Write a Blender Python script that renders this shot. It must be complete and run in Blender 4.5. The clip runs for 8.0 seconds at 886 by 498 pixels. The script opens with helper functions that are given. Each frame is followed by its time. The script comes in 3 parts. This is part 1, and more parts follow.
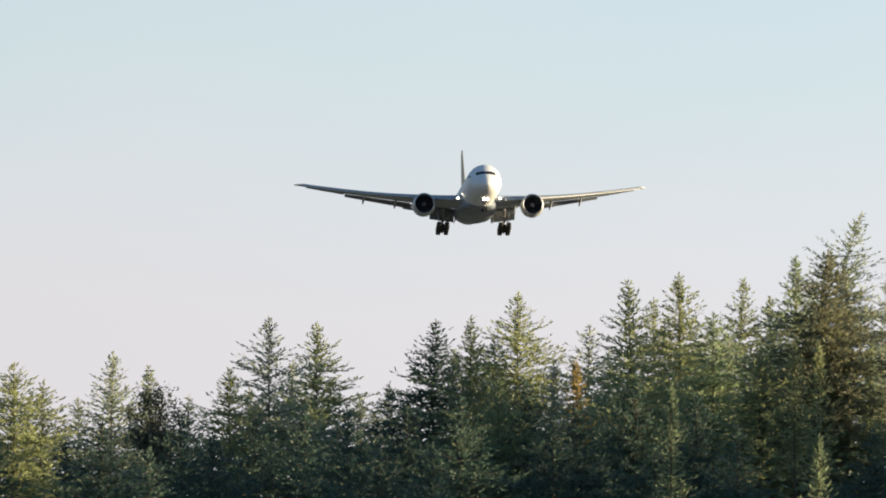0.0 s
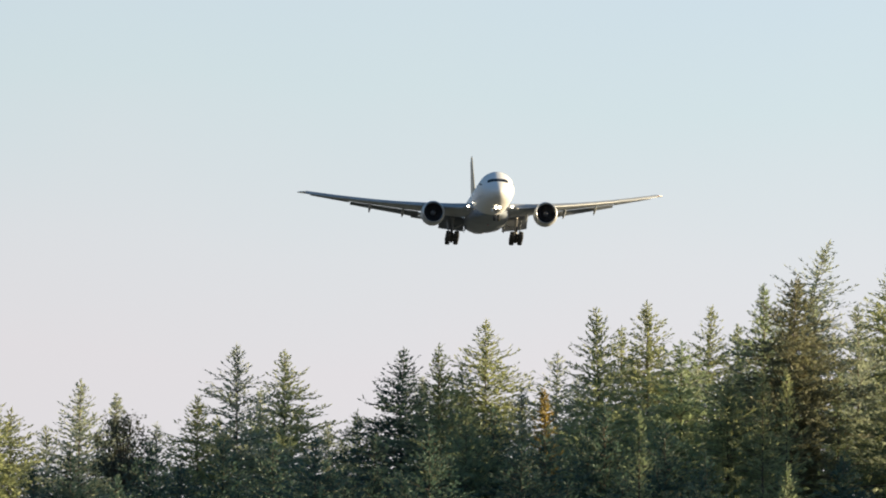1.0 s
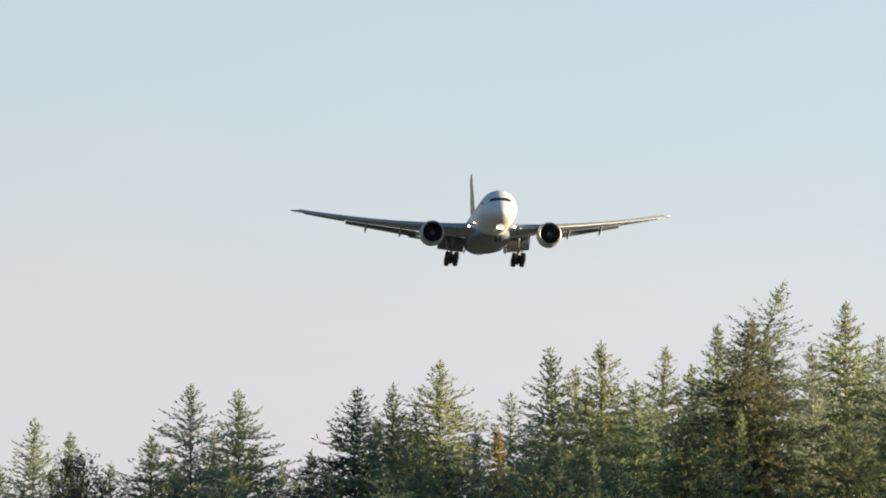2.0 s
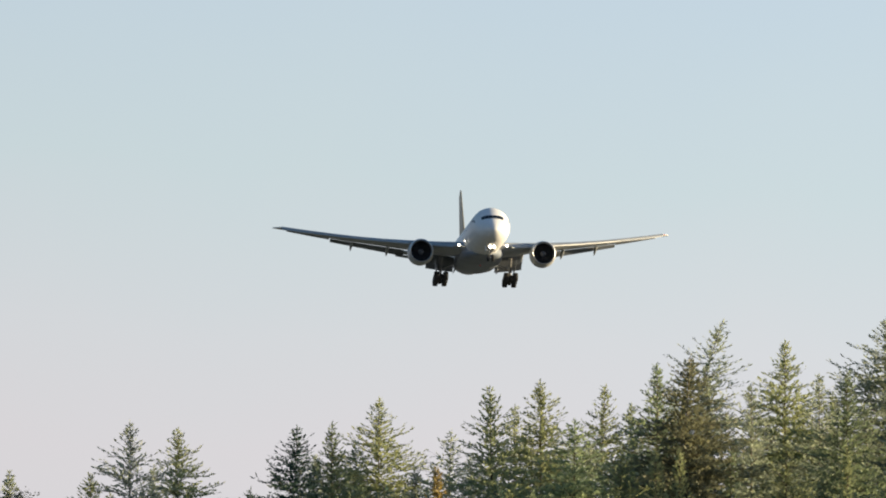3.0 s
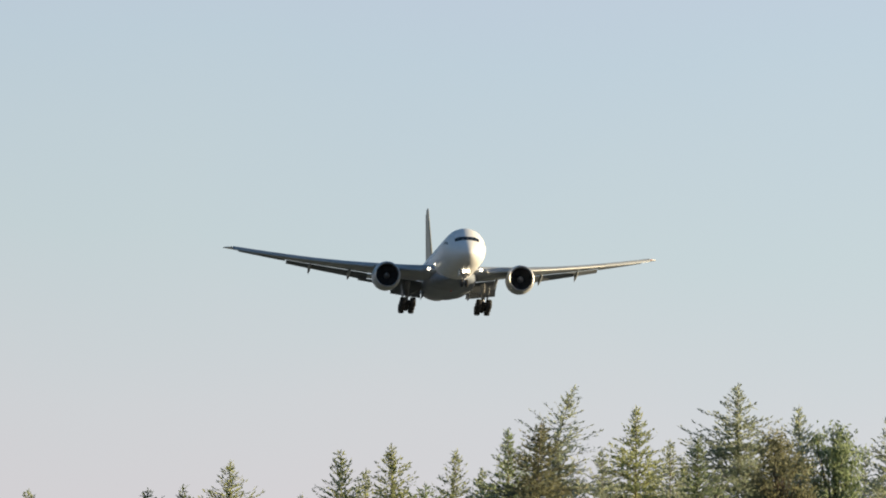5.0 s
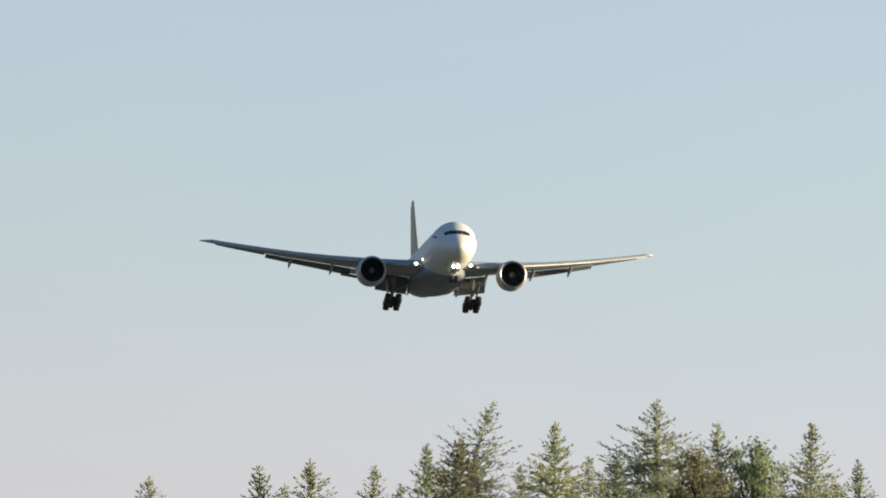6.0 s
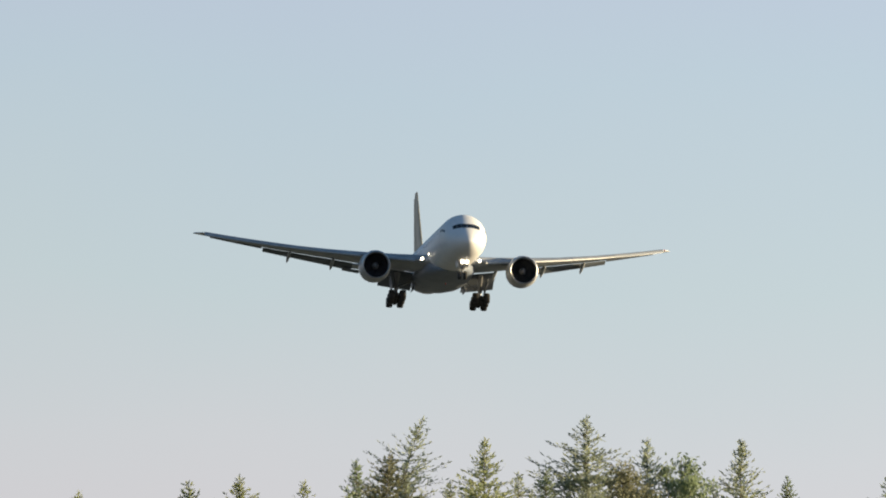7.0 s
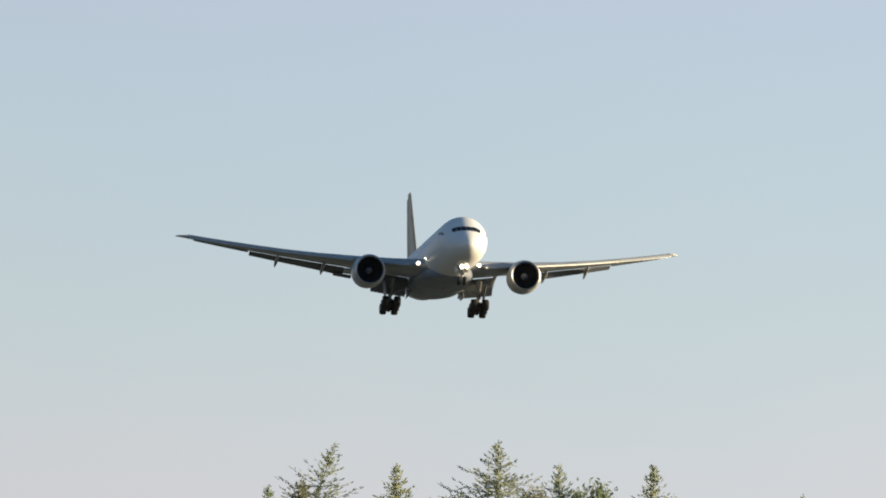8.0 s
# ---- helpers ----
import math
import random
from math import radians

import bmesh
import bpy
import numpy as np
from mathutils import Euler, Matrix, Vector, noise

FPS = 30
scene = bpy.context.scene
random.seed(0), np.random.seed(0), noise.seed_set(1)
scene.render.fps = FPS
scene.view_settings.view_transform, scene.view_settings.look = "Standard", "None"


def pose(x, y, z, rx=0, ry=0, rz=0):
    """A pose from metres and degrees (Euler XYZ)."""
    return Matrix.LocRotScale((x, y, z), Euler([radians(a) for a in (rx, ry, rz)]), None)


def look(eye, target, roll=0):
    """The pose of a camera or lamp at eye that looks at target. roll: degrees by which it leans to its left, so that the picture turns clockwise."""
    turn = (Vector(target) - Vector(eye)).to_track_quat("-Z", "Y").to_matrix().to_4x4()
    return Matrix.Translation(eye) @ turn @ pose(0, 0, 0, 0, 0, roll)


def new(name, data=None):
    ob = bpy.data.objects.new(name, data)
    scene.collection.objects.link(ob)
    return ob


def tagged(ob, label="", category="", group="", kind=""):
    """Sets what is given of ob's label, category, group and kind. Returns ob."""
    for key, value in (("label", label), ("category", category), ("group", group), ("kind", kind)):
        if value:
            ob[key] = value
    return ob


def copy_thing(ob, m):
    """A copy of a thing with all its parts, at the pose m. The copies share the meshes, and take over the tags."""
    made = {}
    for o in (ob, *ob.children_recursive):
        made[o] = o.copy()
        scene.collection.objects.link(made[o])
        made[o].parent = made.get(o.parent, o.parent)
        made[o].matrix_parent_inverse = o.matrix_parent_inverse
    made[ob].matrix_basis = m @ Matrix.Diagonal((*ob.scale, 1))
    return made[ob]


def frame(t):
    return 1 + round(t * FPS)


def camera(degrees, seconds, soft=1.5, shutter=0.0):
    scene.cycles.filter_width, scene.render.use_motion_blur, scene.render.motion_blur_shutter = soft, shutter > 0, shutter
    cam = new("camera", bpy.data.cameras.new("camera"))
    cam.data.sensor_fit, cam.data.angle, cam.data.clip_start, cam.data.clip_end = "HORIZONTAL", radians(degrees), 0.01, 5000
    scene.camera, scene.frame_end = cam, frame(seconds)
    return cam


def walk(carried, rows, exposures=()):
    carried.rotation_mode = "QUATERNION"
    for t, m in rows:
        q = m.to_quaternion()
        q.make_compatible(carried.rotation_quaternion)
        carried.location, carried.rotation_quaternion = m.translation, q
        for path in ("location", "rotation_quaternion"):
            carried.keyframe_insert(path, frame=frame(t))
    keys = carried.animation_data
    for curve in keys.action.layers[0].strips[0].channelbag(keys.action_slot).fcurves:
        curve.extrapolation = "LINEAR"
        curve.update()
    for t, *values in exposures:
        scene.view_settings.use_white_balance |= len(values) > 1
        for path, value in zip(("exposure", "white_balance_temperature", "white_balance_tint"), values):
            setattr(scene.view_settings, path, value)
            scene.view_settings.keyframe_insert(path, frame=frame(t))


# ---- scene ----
# Long-lens pan that follows an airliner on its final approach over the tops of a conifer wood.
cam = camera(4.8, 8.0, soft=1.95)
EYE = (0.0, 0.0, 1.7)
PAN = [(0.0, 5.0, 0.0, 0.0), (0.5, 5.06, -0.067, 0.03), (1.0, 5.151, -0.176, -0.02), (1.5, 5.257, -0.295, -0.08),
       (3.0, 5.577, -0.767, -0.15), (3.5, 5.674, -0.953, -0.22), (4.0, 5.772, -1.148, -0.31), (5.5, 5.982, -1.834, -0.48),
       (6.0, 6.017, -2.047, -0.48), (6.5, 6.045, -2.242, -0.51), (7.0, 6.106, -2.439, -0.58), (7.5, 6.179, -2.666, -0.58),
       (8.0, 6.249, -2.907, -0.45)]
walk(cam, [(t, pose(*EYE, 90 + pitch, roll, yaw)) for t, pitch, yaw, roll in PAN],
     exposures=[(0.0, 1.32), (1.5, 1.28), (3.5, 1.14), (5.5, 1.07), (8.0, 1.04)])

# ---- world and sun ----
SUN_ELEV, SUN_AZ = 7.0, 86.0          # degrees; azimuth clockwise from +Y (the way the camera looks)


def build_sky():
    world = bpy.data.worlds.new("sky")
    scene.world = world
    world.use_nodes = True
    nt = world.node_tree
    nt.nodes.clear()
    out, back = nt.nodes.new("ShaderNodeOutputWorld"), nt.nodes.new("ShaderNodeBackground")
    sky = nt.nodes.new("ShaderNodeTexSky")
    sky.sky_type, sky.sun_disc = "NISHITA", False
    sky.sun_elevation, sky.sun_rotation = radians(SUN_ELEV), radians(SUN_AZ)
    sky.air_density, sky.dust_density, sky.ozone_density = 1.2, 0.4, 3.0
    gain = nt.nodes.new("ShaderNodeVectorMath")
    gain.operation = "SCALE"
    gain.inputs["Scale"].default_value = 0.085
    coord, sep = nt.nodes.new("ShaderNodeTexCoord"), nt.nodes.new("ShaderNodeSeparateXYZ")
    # haze towards the horizon: pale pink below, pale blue above, then the clear sky
    tint = nt.nodes.new("ShaderNodeValToRGB")
    low = nt.nodes.new("ShaderNodeMapRange")
    low.inputs["From Min"].default_value, low.inputs["From Max"].default_value = 0.071, 0.151
    ramp = tint.color_ramp
    ramp.elements[0].color, ramp.elements[1].color = (0.417, 0.402, 0.413, 1), (0.314, 0.358, 0.440, 1)
    for stop, colour in ((0.23, (0.417, 0.404, 0.417, 1)), (0.37, (0.396, 0.409, 0.424, 1)), (0.55, (0.350, 0.406, 0.424, 1)), (0.78, (0.322, 0.388, 0.436, 1))):
        ramp.elements.new(stop).color = colour
    fade = nt.nodes.new("ShaderNodeMapRange")
    fade.interpolation_type = "SMOOTHSTEP"
    fade.inputs["From Min"].default_value, fade.inputs["From Max"].default_value = 0.14, 0.32
    mix = nt.nodes.new("ShaderNodeMix")
    mix.data_type = "RGBA"
    link = nt.links.new
    link(coord.outputs["Generated"], sep.inputs[0])
    veil, shift = nt.nodes.new("ShaderNodeTexNoise"), nt.nodes.new("ShaderNodeMath")
    veil.inputs["Scale"].default_value, veil.inputs["Detail"].default_value = 14.0, 4.0
    shift.operation, shift.inputs[1].default_value = "MULTIPLY_ADD", 0.022
    link(coord.outputs["Generated"], veil.inputs["Vector"])
    link(veil.outputs["Fac"], shift.inputs[0])
    link(sep.outputs["Z"], shift.inputs[2])
    link(shift.outputs[0], low.inputs["Value"])
    link(low.outputs["Result"], tint.inputs["Fac"])
    link(sep.outputs["Z"], fade.inputs["Value"])
    link(fade.outputs["Result"], mix.inputs["Factor"])
    link(sky.outputs["Color"], gain.inputs[0])
    link(gain.outputs["Vector"], mix.inputs["B"])
    # the haze is brighter on the sun's side
    glow = nt.nodes.new("ShaderNodeMath")
    glow.operation = "MULTIPLY_ADD"
    glow.inputs[1].default_value, glow.inputs[2].default_value = 0.5, 0.745
    link(sep.outputs["X"], glow.inputs[0])
    lit = nt.nodes.new("ShaderNodeVectorMath")
    lit.operation = "SCALE"
    link(tint.outputs["Color"], lit.inputs[0])
    link(glow.outputs[0], lit.inputs["Scale"])
    link(lit.outputs["Vector"], mix.inputs["A"])
    link(mix.outputs["Result"], back.inputs["Color"])
    link(back.outputs["Background"], out.inputs["Surface"])


build_sky()
sun = new("sun", bpy.data.lights.new("sun", "SUN"))
sun.data.energy, sun.data.angle, sun.data.color = 5.0, radians(0.6), (1.0, 0.79, 0.47)
SUN_WAY = Vector((math.sin(radians(SUN_AZ)) * math.cos(radians(SUN_ELEV)), math.cos(radians(SUN_AZ)) * math.cos(radians(SUN_ELEV)), math.sin(radians(SUN_ELEV))))
sun.matrix_world = look(SUN_WAY * 900, (0, 0, 0))


# ---- materials ----
def material(name, colour, rough=0.5, metal=0.0, vary=0.0, size=1.0, bump=0.0, second=None, island=0.0, translucent=0.0, emit=0.0, per_object=0.0):
    """Principled material: colour drifts to `second` by noise of `size` metres, plus fine grain and bump."""
    m = bpy.data.materials.new(name)
    m.use_nodes = True
    nt = m.node_tree
    p = nt.nodes["Principled BSDF"]
    p.inputs["Base Color"].default_value = (*colour, 1)
    p.inputs["Roughness"].default_value, p.inputs["Metallic"].default_value = rough, metal
    if emit:
        p.inputs["Emission Color"].default_value, p.inputs["Emission Strength"].default_value = (*colour, 1), emit
        return m
    link = nt.links.new
    coord = nt.nodes.new("ShaderNodeTexCoord")
    last = None
    if vary or second:
        other = second or tuple(c * (1 - vary) for c in colour)
        big, fine = nt.nodes.new("ShaderNodeTexNoise"), nt.nodes.new("ShaderNodeTexNoise")
        big.inputs["Scale"].default_value, fine.inputs["Scale"].default_value = 1 / size, 9 / size
        big.inputs["Detail"].default_value = 5
        ramp = nt.nodes.new("ShaderNodeMapRange")
        ramp.inputs["From Min"].default_value, ramp.inputs["From Max"].default_value = 0.35, 0.65
        mean = nt.nodes.new("ShaderNodeMath")
        mean.operation = "MULTIPLY_ADD"
        mean.inputs[1].default_value = 0.35
        mix = nt.nodes.new("ShaderNodeMix")
        mix.data_type = "RGBA"
        mix.inputs["A"].default_value, mix.inputs["B"].default_value = (*colour, 1), (*other, 1)
        for tex in (big, fine):
            link(coord.outputs["Object"], tex.inputs["Vector"])
        link(fine.outputs["Fac"], mean.inputs[0])
        half = nt.nodes.new("ShaderNodeMath")
        half.operation = "MULTIPLY"
        half.inputs[1].default_value = 0.68
        link(big.outputs["Fac"], half.inputs[0])
        link(half.outputs[0], mean.inputs[2])
        link(mean.outputs[0], ramp.inputs["Value"])
        link(ramp.outputs["Result"], mix.inputs["Factor"])
        last = mix.outputs["Result"]
        if bump:
            b = nt.nodes.new("ShaderNodeBump")
            b.inputs["Strength"].default_value, b.inputs["Distance"].default_value = bump, 0.02 * size
            link(fine.outputs["Fac"], b.inputs["Height"])
            link(b.outputs["Normal"], p.inputs["Normal"])
        rr = nt.nodes.new("ShaderNodeMapRange")
        rr.inputs["To Min"].default_value, rr.inputs["To Max"].default_value = max(rough - 0.08, 0.03), min(rough + 0.1, 1)
        link(big.outputs["Fac"], rr.inputs["Value"])
        link(rr.outputs["Result"], p.inputs["Roughness"])
    for node, socket, amount in (("ShaderNodeNewGeometry", "Random Per Island", island), ("ShaderNodeObjectInfo", "Random", per_object)):
        if amount and last is not None:
            src = nt.nodes.new(node)
            rng = nt.nodes.new("ShaderNodeMapRange")
            rng.inputs["To Min"].default_value, rng.inputs["To Max"].default_value = 1 - amount, 1 + amount
            sc = nt.nodes.new("ShaderNodeVectorMath")
            sc.operation = "SCALE"
            link(src.outputs[socket], rng.inputs["Value"])
            link(last, sc.inputs[0])
            link(rng.outputs["Result"], sc.inputs["Scale"])
            last = sc.outputs["Vector"]
    if last is not None:
        link(last, p.inputs["Base Color"])
    if translucent:
        tr, ms = nt.nodes.new("ShaderNodeBsdfTranslucent"), nt.nodes.new("ShaderNodeMixShader")
        tr.inputs["Color"].default_value = (*colour, 1)
        if last is not None:
            link(last, tr.inputs["Color"])
        ms.inputs["Fac"].default_value = translucent
        link(p.outputs[0], ms.inputs[1])
        link(tr.outputs[0], ms.inputs[2])
        link(ms.outputs[0], nt.nodes["Material Output"].inputs["Surface"])
    return m


M = {
    "white": material("white_paint", (0.77, 0.785, 0.81), 0.42, vary=0.10, size=3.0),
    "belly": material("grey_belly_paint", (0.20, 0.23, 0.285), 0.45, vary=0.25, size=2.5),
    "wing": material("grey_wing_paint", (0.36, 0.385, 0.42), 0.42, vary=0.22, size=2.2),
    # flap grey with the gear's shadow and dirt darkened into it
    "flap": material("flap_paint_shaded", (0.16, 0.18, 0.215), 0.5, vary=0.25, size=1.5),
    "alu": material("polished_aluminium", (0.62, 0.62, 0.63), 0.42, 1.0, vary=0.12, size=0.8),
    "nacelle": material("nacelle_paint", (0.42, 0.44, 0.46), 0.35, vary=0.15, size=1.2),
    "duct": material("inlet_liner", (0.12, 0.12, 0.13), 0.6, vary=0.3, size=0.5),
    "blade": material("fan_blade", (0.08, 0.08, 0.09), 0.35, 0.4, vary=0.3, size=0.3),
    "spinner": material("spinner_grey", (0.20, 0.20, 0.21), 0.45, vary=0.2, size=0.3),
    "hot": material("exhaust_metal", (0.22, 0.19, 0.17), 0.4, 0.9, vary=0.35, size=0.5),
    "tail": material("olive_gold_tail_paint", (0.19, 0.165, 0.085), 0.38, vary=0.25, size=2.0),
    "glass": material("cockpit_glass", (0.015, 0.017, 0.02), 0.08, vary=0.2, size=0.5),
    "rubber": material("tyre_rubber", (0.04, 0.04, 0.042), 0.8, vary=0.3, size=0.2, bump=0.2),
    "rim": material("wheel_rim", (0.45, 0.45, 0.46), 0.4, 0.6, vary=0.25, size=0.3),
    "strut": material("gear_strut_paint", (0.42, 0.42, 0.43), 0.5, 0.1, vary=0.3, size=0.4),
    "dark": material("bogie_shade_dark", (0.04, 0.04, 0.042), 0.7, vary=0.3, size=0.5),
    "mark": material("grey_marking", (0.10, 0.11, 0.14), 0.4, vary=0.15, size=0.4),
    "lamp": material("landing_lamp", (1.0, 0.86, 0.62), emit=4.5),
    "red": material("red_lens", (0.55, 0.05, 0.04), 0.2, vary=0.1, size=0.2),
    "bark": material("conifer_bark", (0.11, 0.085, 0.065), 0.95, second=(0.06, 0.048, 0.04), size=0.4, bump=0.6, per_object=0.2),
    "ground": material("dry_grass_ground", (0.135, 0.138, 0.11), 0.95, second=(0.09, 0.098, 0.078), size=8.0, bump=0.4),
    "olive": material("needles_yellow_green", (0.32, 0.345, 0.175), 0.6, second=(0.235, 0.275, 0.14), size=0.9, island=0.28, translucent=0.55, per_object=0.15),
    "green": material("needles_mid_green", (0.25, 0.305, 0.175), 0.6, second=(0.18, 0.235, 0.14), size=0.9, island=0.28, translucent=0.55, per_object=0.2),
    # dark needle green; on the lower trees it also stands in for shade
    "deep": material("needles_dark_and_shaded_green", (0.085, 0.135, 0.10), 0.62, second=(0.056, 0.10, 0.08), size=0.9, island=0.28, translucent=0.45, per_object=0.2),
    "grey": material("needles_grey_green", (0.38, 0.42, 0.30), 0.6, second=(0.28, 0.325, 0.23), size=0.9, island=0.28, translucent=0.55, per_object=0.15),
    "brown": material("needles_olive_brown", (0.235, 0.235, 0.14), 0.6, second=(0.165, 0.175, 0.105), size=0.8, island=0.28, translucent=0.5, per_object=0.15),
    "rust": material("leaves_dark_brown", (0.105, 0.115, 0.075), 0.6, second=(0.07, 0.08, 0.055), size=0.7, island=0.3, translucent=0.4),
    "gold": material("leaves_turning_gold", (0.34, 0.24, 0.06), 0.6, second=(0.24, 0.20, 0.065), size=0.6, island=0.3, translucent=0.45),
}


# ---- mesh helpers ----
def mesh_object(name, bm, mat, parent=None, label="", smooth=True):
    me = bpy.data.meshes.new(name)
    bmesh.ops.recalc_face_normals(bm, faces=bm.faces)
    bm.to_mesh(me)
    bm.free()
    me.materials.append(mat)
    if smooth:
        me.shade_smooth()
        me.set_sharp_from_angle(angle=radians(38))
    ob = new(name, me)
    ob.parent = parent
    return tagged(ob, label=label)


def part(name, bm, mat, parent, label="", smooth=True):
    return mesh_object(name, bm, mat, parent, label, smooth)


def loft(rings, caps=True, closed=True):
    """A skin through rings of equally many points."""
    bm = bmesh.new()
    rows = [[bm.verts.new(p) for p in ring] for ring in rings]
    n = len(rows[0])
    for a, b in zip(rows, rows[1:]):
        for i in range(n if closed else n - 1):
            j = (i + 1) % n
            bm.faces.new((a[i], a[j], b[j], b[i]))
    if caps:
        bm.faces.new(rows[0])
        bm.faces.new(rows[-1][::-1])
    return bm


def ring_x(x, cy, cz, ry, rz, n=40):
    return [(x, cy + ry * math.cos(2 * math.pi * i / n), cz + rz * math.sin(2 * math.pi * i / n)) for i in range(n)]


def lathe_x(profile, cy=0.0, cz=0.0, n=40, x0=0.0, caps=False):
    """A body of revolution about an axis along x; profile of (x, radius)."""
    return loft([ring_x(x0 + x, cy, cz, r, r, n) for x, r in profile], caps=caps)


def tube(a, b, r0, r1=None, n=12):
    a, b = Vector(a), Vector(b)
    r1 = r0 if r1 is None else r1
    w = (b - a).normalized()
    u = w.orthogonal().normalized()
    v = w.cross(u)
    return loft([[tuple(p + r * (u * math.cos(2 * math.pi * i / n) + v * math.sin(2 * math.pi * i / n))) for i in range(n)] for p, r in ((a, r0), (b, r1))])


def box(cx, cy, cz, sx, sy, sz, turn=None, bevel=0.02):
    bm = bmesh.new()
    bmesh.ops.create_cube(bm, size=1.0)
    bmesh.ops.scale(bm, vec=(sx, sy, sz), verts=bm.verts)
    if bevel:
        bmesh.ops.bevel(bm, geom=bm.edges[:], offset=bevel, segments=1, affect="EDGES")
    if turn is not None:
        bmesh.ops.transform(bm, matrix=turn, verts=bm.verts)
    bmesh.ops.translate(bm, vec=(cx, cy, cz), verts=bm.verts)
    return bm


def merged(*bms):
    out = bmesh.new()
    for bm in bms:
        me = bpy.data.meshes.new("tmp")
        bm.to_mesh(me)
        bm.free()
        out.from_mesh(me)
        bpy.data.meshes.remove(me)
    return out


# ---- airliner: x forward from the nose tip, y to port, z up from the cabin's axis ----
RAD = 3.1


NOSE_X = (0.0, 0.3, 1.0, 2.0, 3.0, 4.0, 5.0, 6.0, 7.2, 9.5)
NOSE_TOP = (-1.0, -0.30, 0.33, 0.93, 1.58, 2.36, 2.84, 3.03, 3.10, 3.1)
NOSE_LOW = (-1.0, -1.58, -2.10, -2.50, -2.75, -2.90, -3.0, -3.06, -3.09, -3.1)
NOSE_SIDE = (0.0, 0.78, 1.45, 2.05, 2.44, 2.70, 2.87, 2.98, 3.06, 3.1)


def smooth_curve(x, xs, ys):
    """A smooth curve through points, eased in the root of x so that the nose is blunt."""
    u, us = math.sqrt(x), [math.sqrt(v) for v in xs]
    i = max(0, min(len(us) - 2, sum(v <= u for v in us) - 1))

    def slope(k):
        lo, hi = max(k - 1, 0), min(k + 1, len(us) - 1)
        return (ys[hi] - ys[lo]) / (us[hi] - us[lo])
    h = us[i + 1] - us[i]
    t = (u - us[i]) / h
    return ((2 * t ** 3 - 3 * t * t + 1) * ys[i] + (t ** 3 - 2 * t * t + t) * h * slope(i) + (3 * t * t - 2 * t ** 3) * ys[i + 1] + (t ** 3 - t * t) * h * slope(i + 1))


def fuselage_ring(x):
    """Centre height and radii of the cabin at x metres behind the nose."""
    if x < 9.5:
        top, low, side = (smooth_curve(x, NOSE_X, ys) for ys in (NOSE_TOP, NOSE_LOW, NOSE_SIDE))
        return (top + low) / 2, side, (top - low) / 2
    if x < 42:
        return 0.0, RAD, RAD
    s = (x - 42) / 21.7
    return 1.75 * s ** 1.5, max(RAD * (1 - s ** 1.7), 0.12), max(RAD * (1 - s ** 1.55), 0.35)


def nose_point(y, z, proud=0.0):
    """The point of the nose's skin that shows at y, z from straight ahead."""
    lo, hi = 0.01, 9.4
    for _ in range(30):
        x = (lo + hi) / 2
        c, ry, rz = fuselage_ring(x)
        lo, hi = (lo, x) if (y / ry) ** 2 + ((z - c) / rz) ** 2 < 1 else (x, hi)
    return (-lo + proud, y * (1 + 0.2 * proud), z + proud * 0.5)


def nose_patch(y0, y1, z0, z1, w0, w1, steps=4):
    """A pane on the nose between y0 and y1: from z0 up to z1 at y0, from w0 up to w1 at y1."""
    rows = []
    for i in range(steps + 1):
        s = i / steps
        y, lo, hi = y0 + (y1 - y0) * s, z0 + (w0 - z0) * s, z1 + (w1 - z1) * s
        line = [lo + (hi - lo) * j / steps for j in range(steps + 1)]
        rows.append([nose_point(y, z, 0.03) for z in line] + [nose_point(y, z, -0.06) for z in line[::-1]])
    return loft(rows)


def skin_point(x, angle, proud=0.0):
    """A point of the cabin's skin; angle in degrees up from the side, towards port 0, starboard 180."""
    c, ry, rz = fuselage_ring(x)
    a = radians(angle)
    return (-x, (ry + proud) * math.cos(a), c + (rz + proud) * math.sin(a))


def skin_patch(x0, x1, a0, a1, proud=0.02, steps=5):
    """A curved panel on the skin between two stations and two angles; a0, a1 may be (front, rear) pairs."""
    a0 = a0 if isinstance(a0, tuple) else (a0, a0)
    a1 = a1 if isinstance(a1, tuple) else (a1, a1)
    rows = []
    for i in range(steps + 1):
        s = i / steps
        x = x0 + (x1 - x0) * s
        lo, hi = a0[0] + (a0[1] - a0[0]) * s, a1[0] + (a1[1] - a1[0]) * s
        rows.append([skin_point(x, lo + (hi - lo) * j / steps, proud) for j in range(steps + 1)] +
                    [skin_point(x, lo + (hi - lo) * j / steps, -0.05) for j in range(steps, -1, -1)])
    return loft(rows)


AIRFOIL = [(0.0, 0.0), (0.012, 0.022), (0.05, 0.042), (0.13, 0.06), (0.28, 0.07), (0.45, 0.064), (0.65, 0.042), (0.85, 0.018), (1.0, 0.002),
           (1.0, -0.002), (0.85, -0.008), (0.65, -0.026), (0.45, -0.048), (0.28, -0.055), (0.13, -0.044), (0.05, -0.03), (0.012, -0.016)]


def foil(x_le, y, z, chord, thick=1.0, turn=0.0, upright=False):
    """An aerofoil section; turn: degrees nose down about its leading edge."""
    c, s = math.cos(radians(turn)), math.sin(radians(turn))
    out = []
    for u, v in AIRFOIL:
        px, pz = -u * chord, v * chord * thick
        px, pz = px * c + pz * s, pz * c + px * s
        out.append((x_le + px, y + pz, z) if upright else (x_le + px, y, z + pz))
    return out


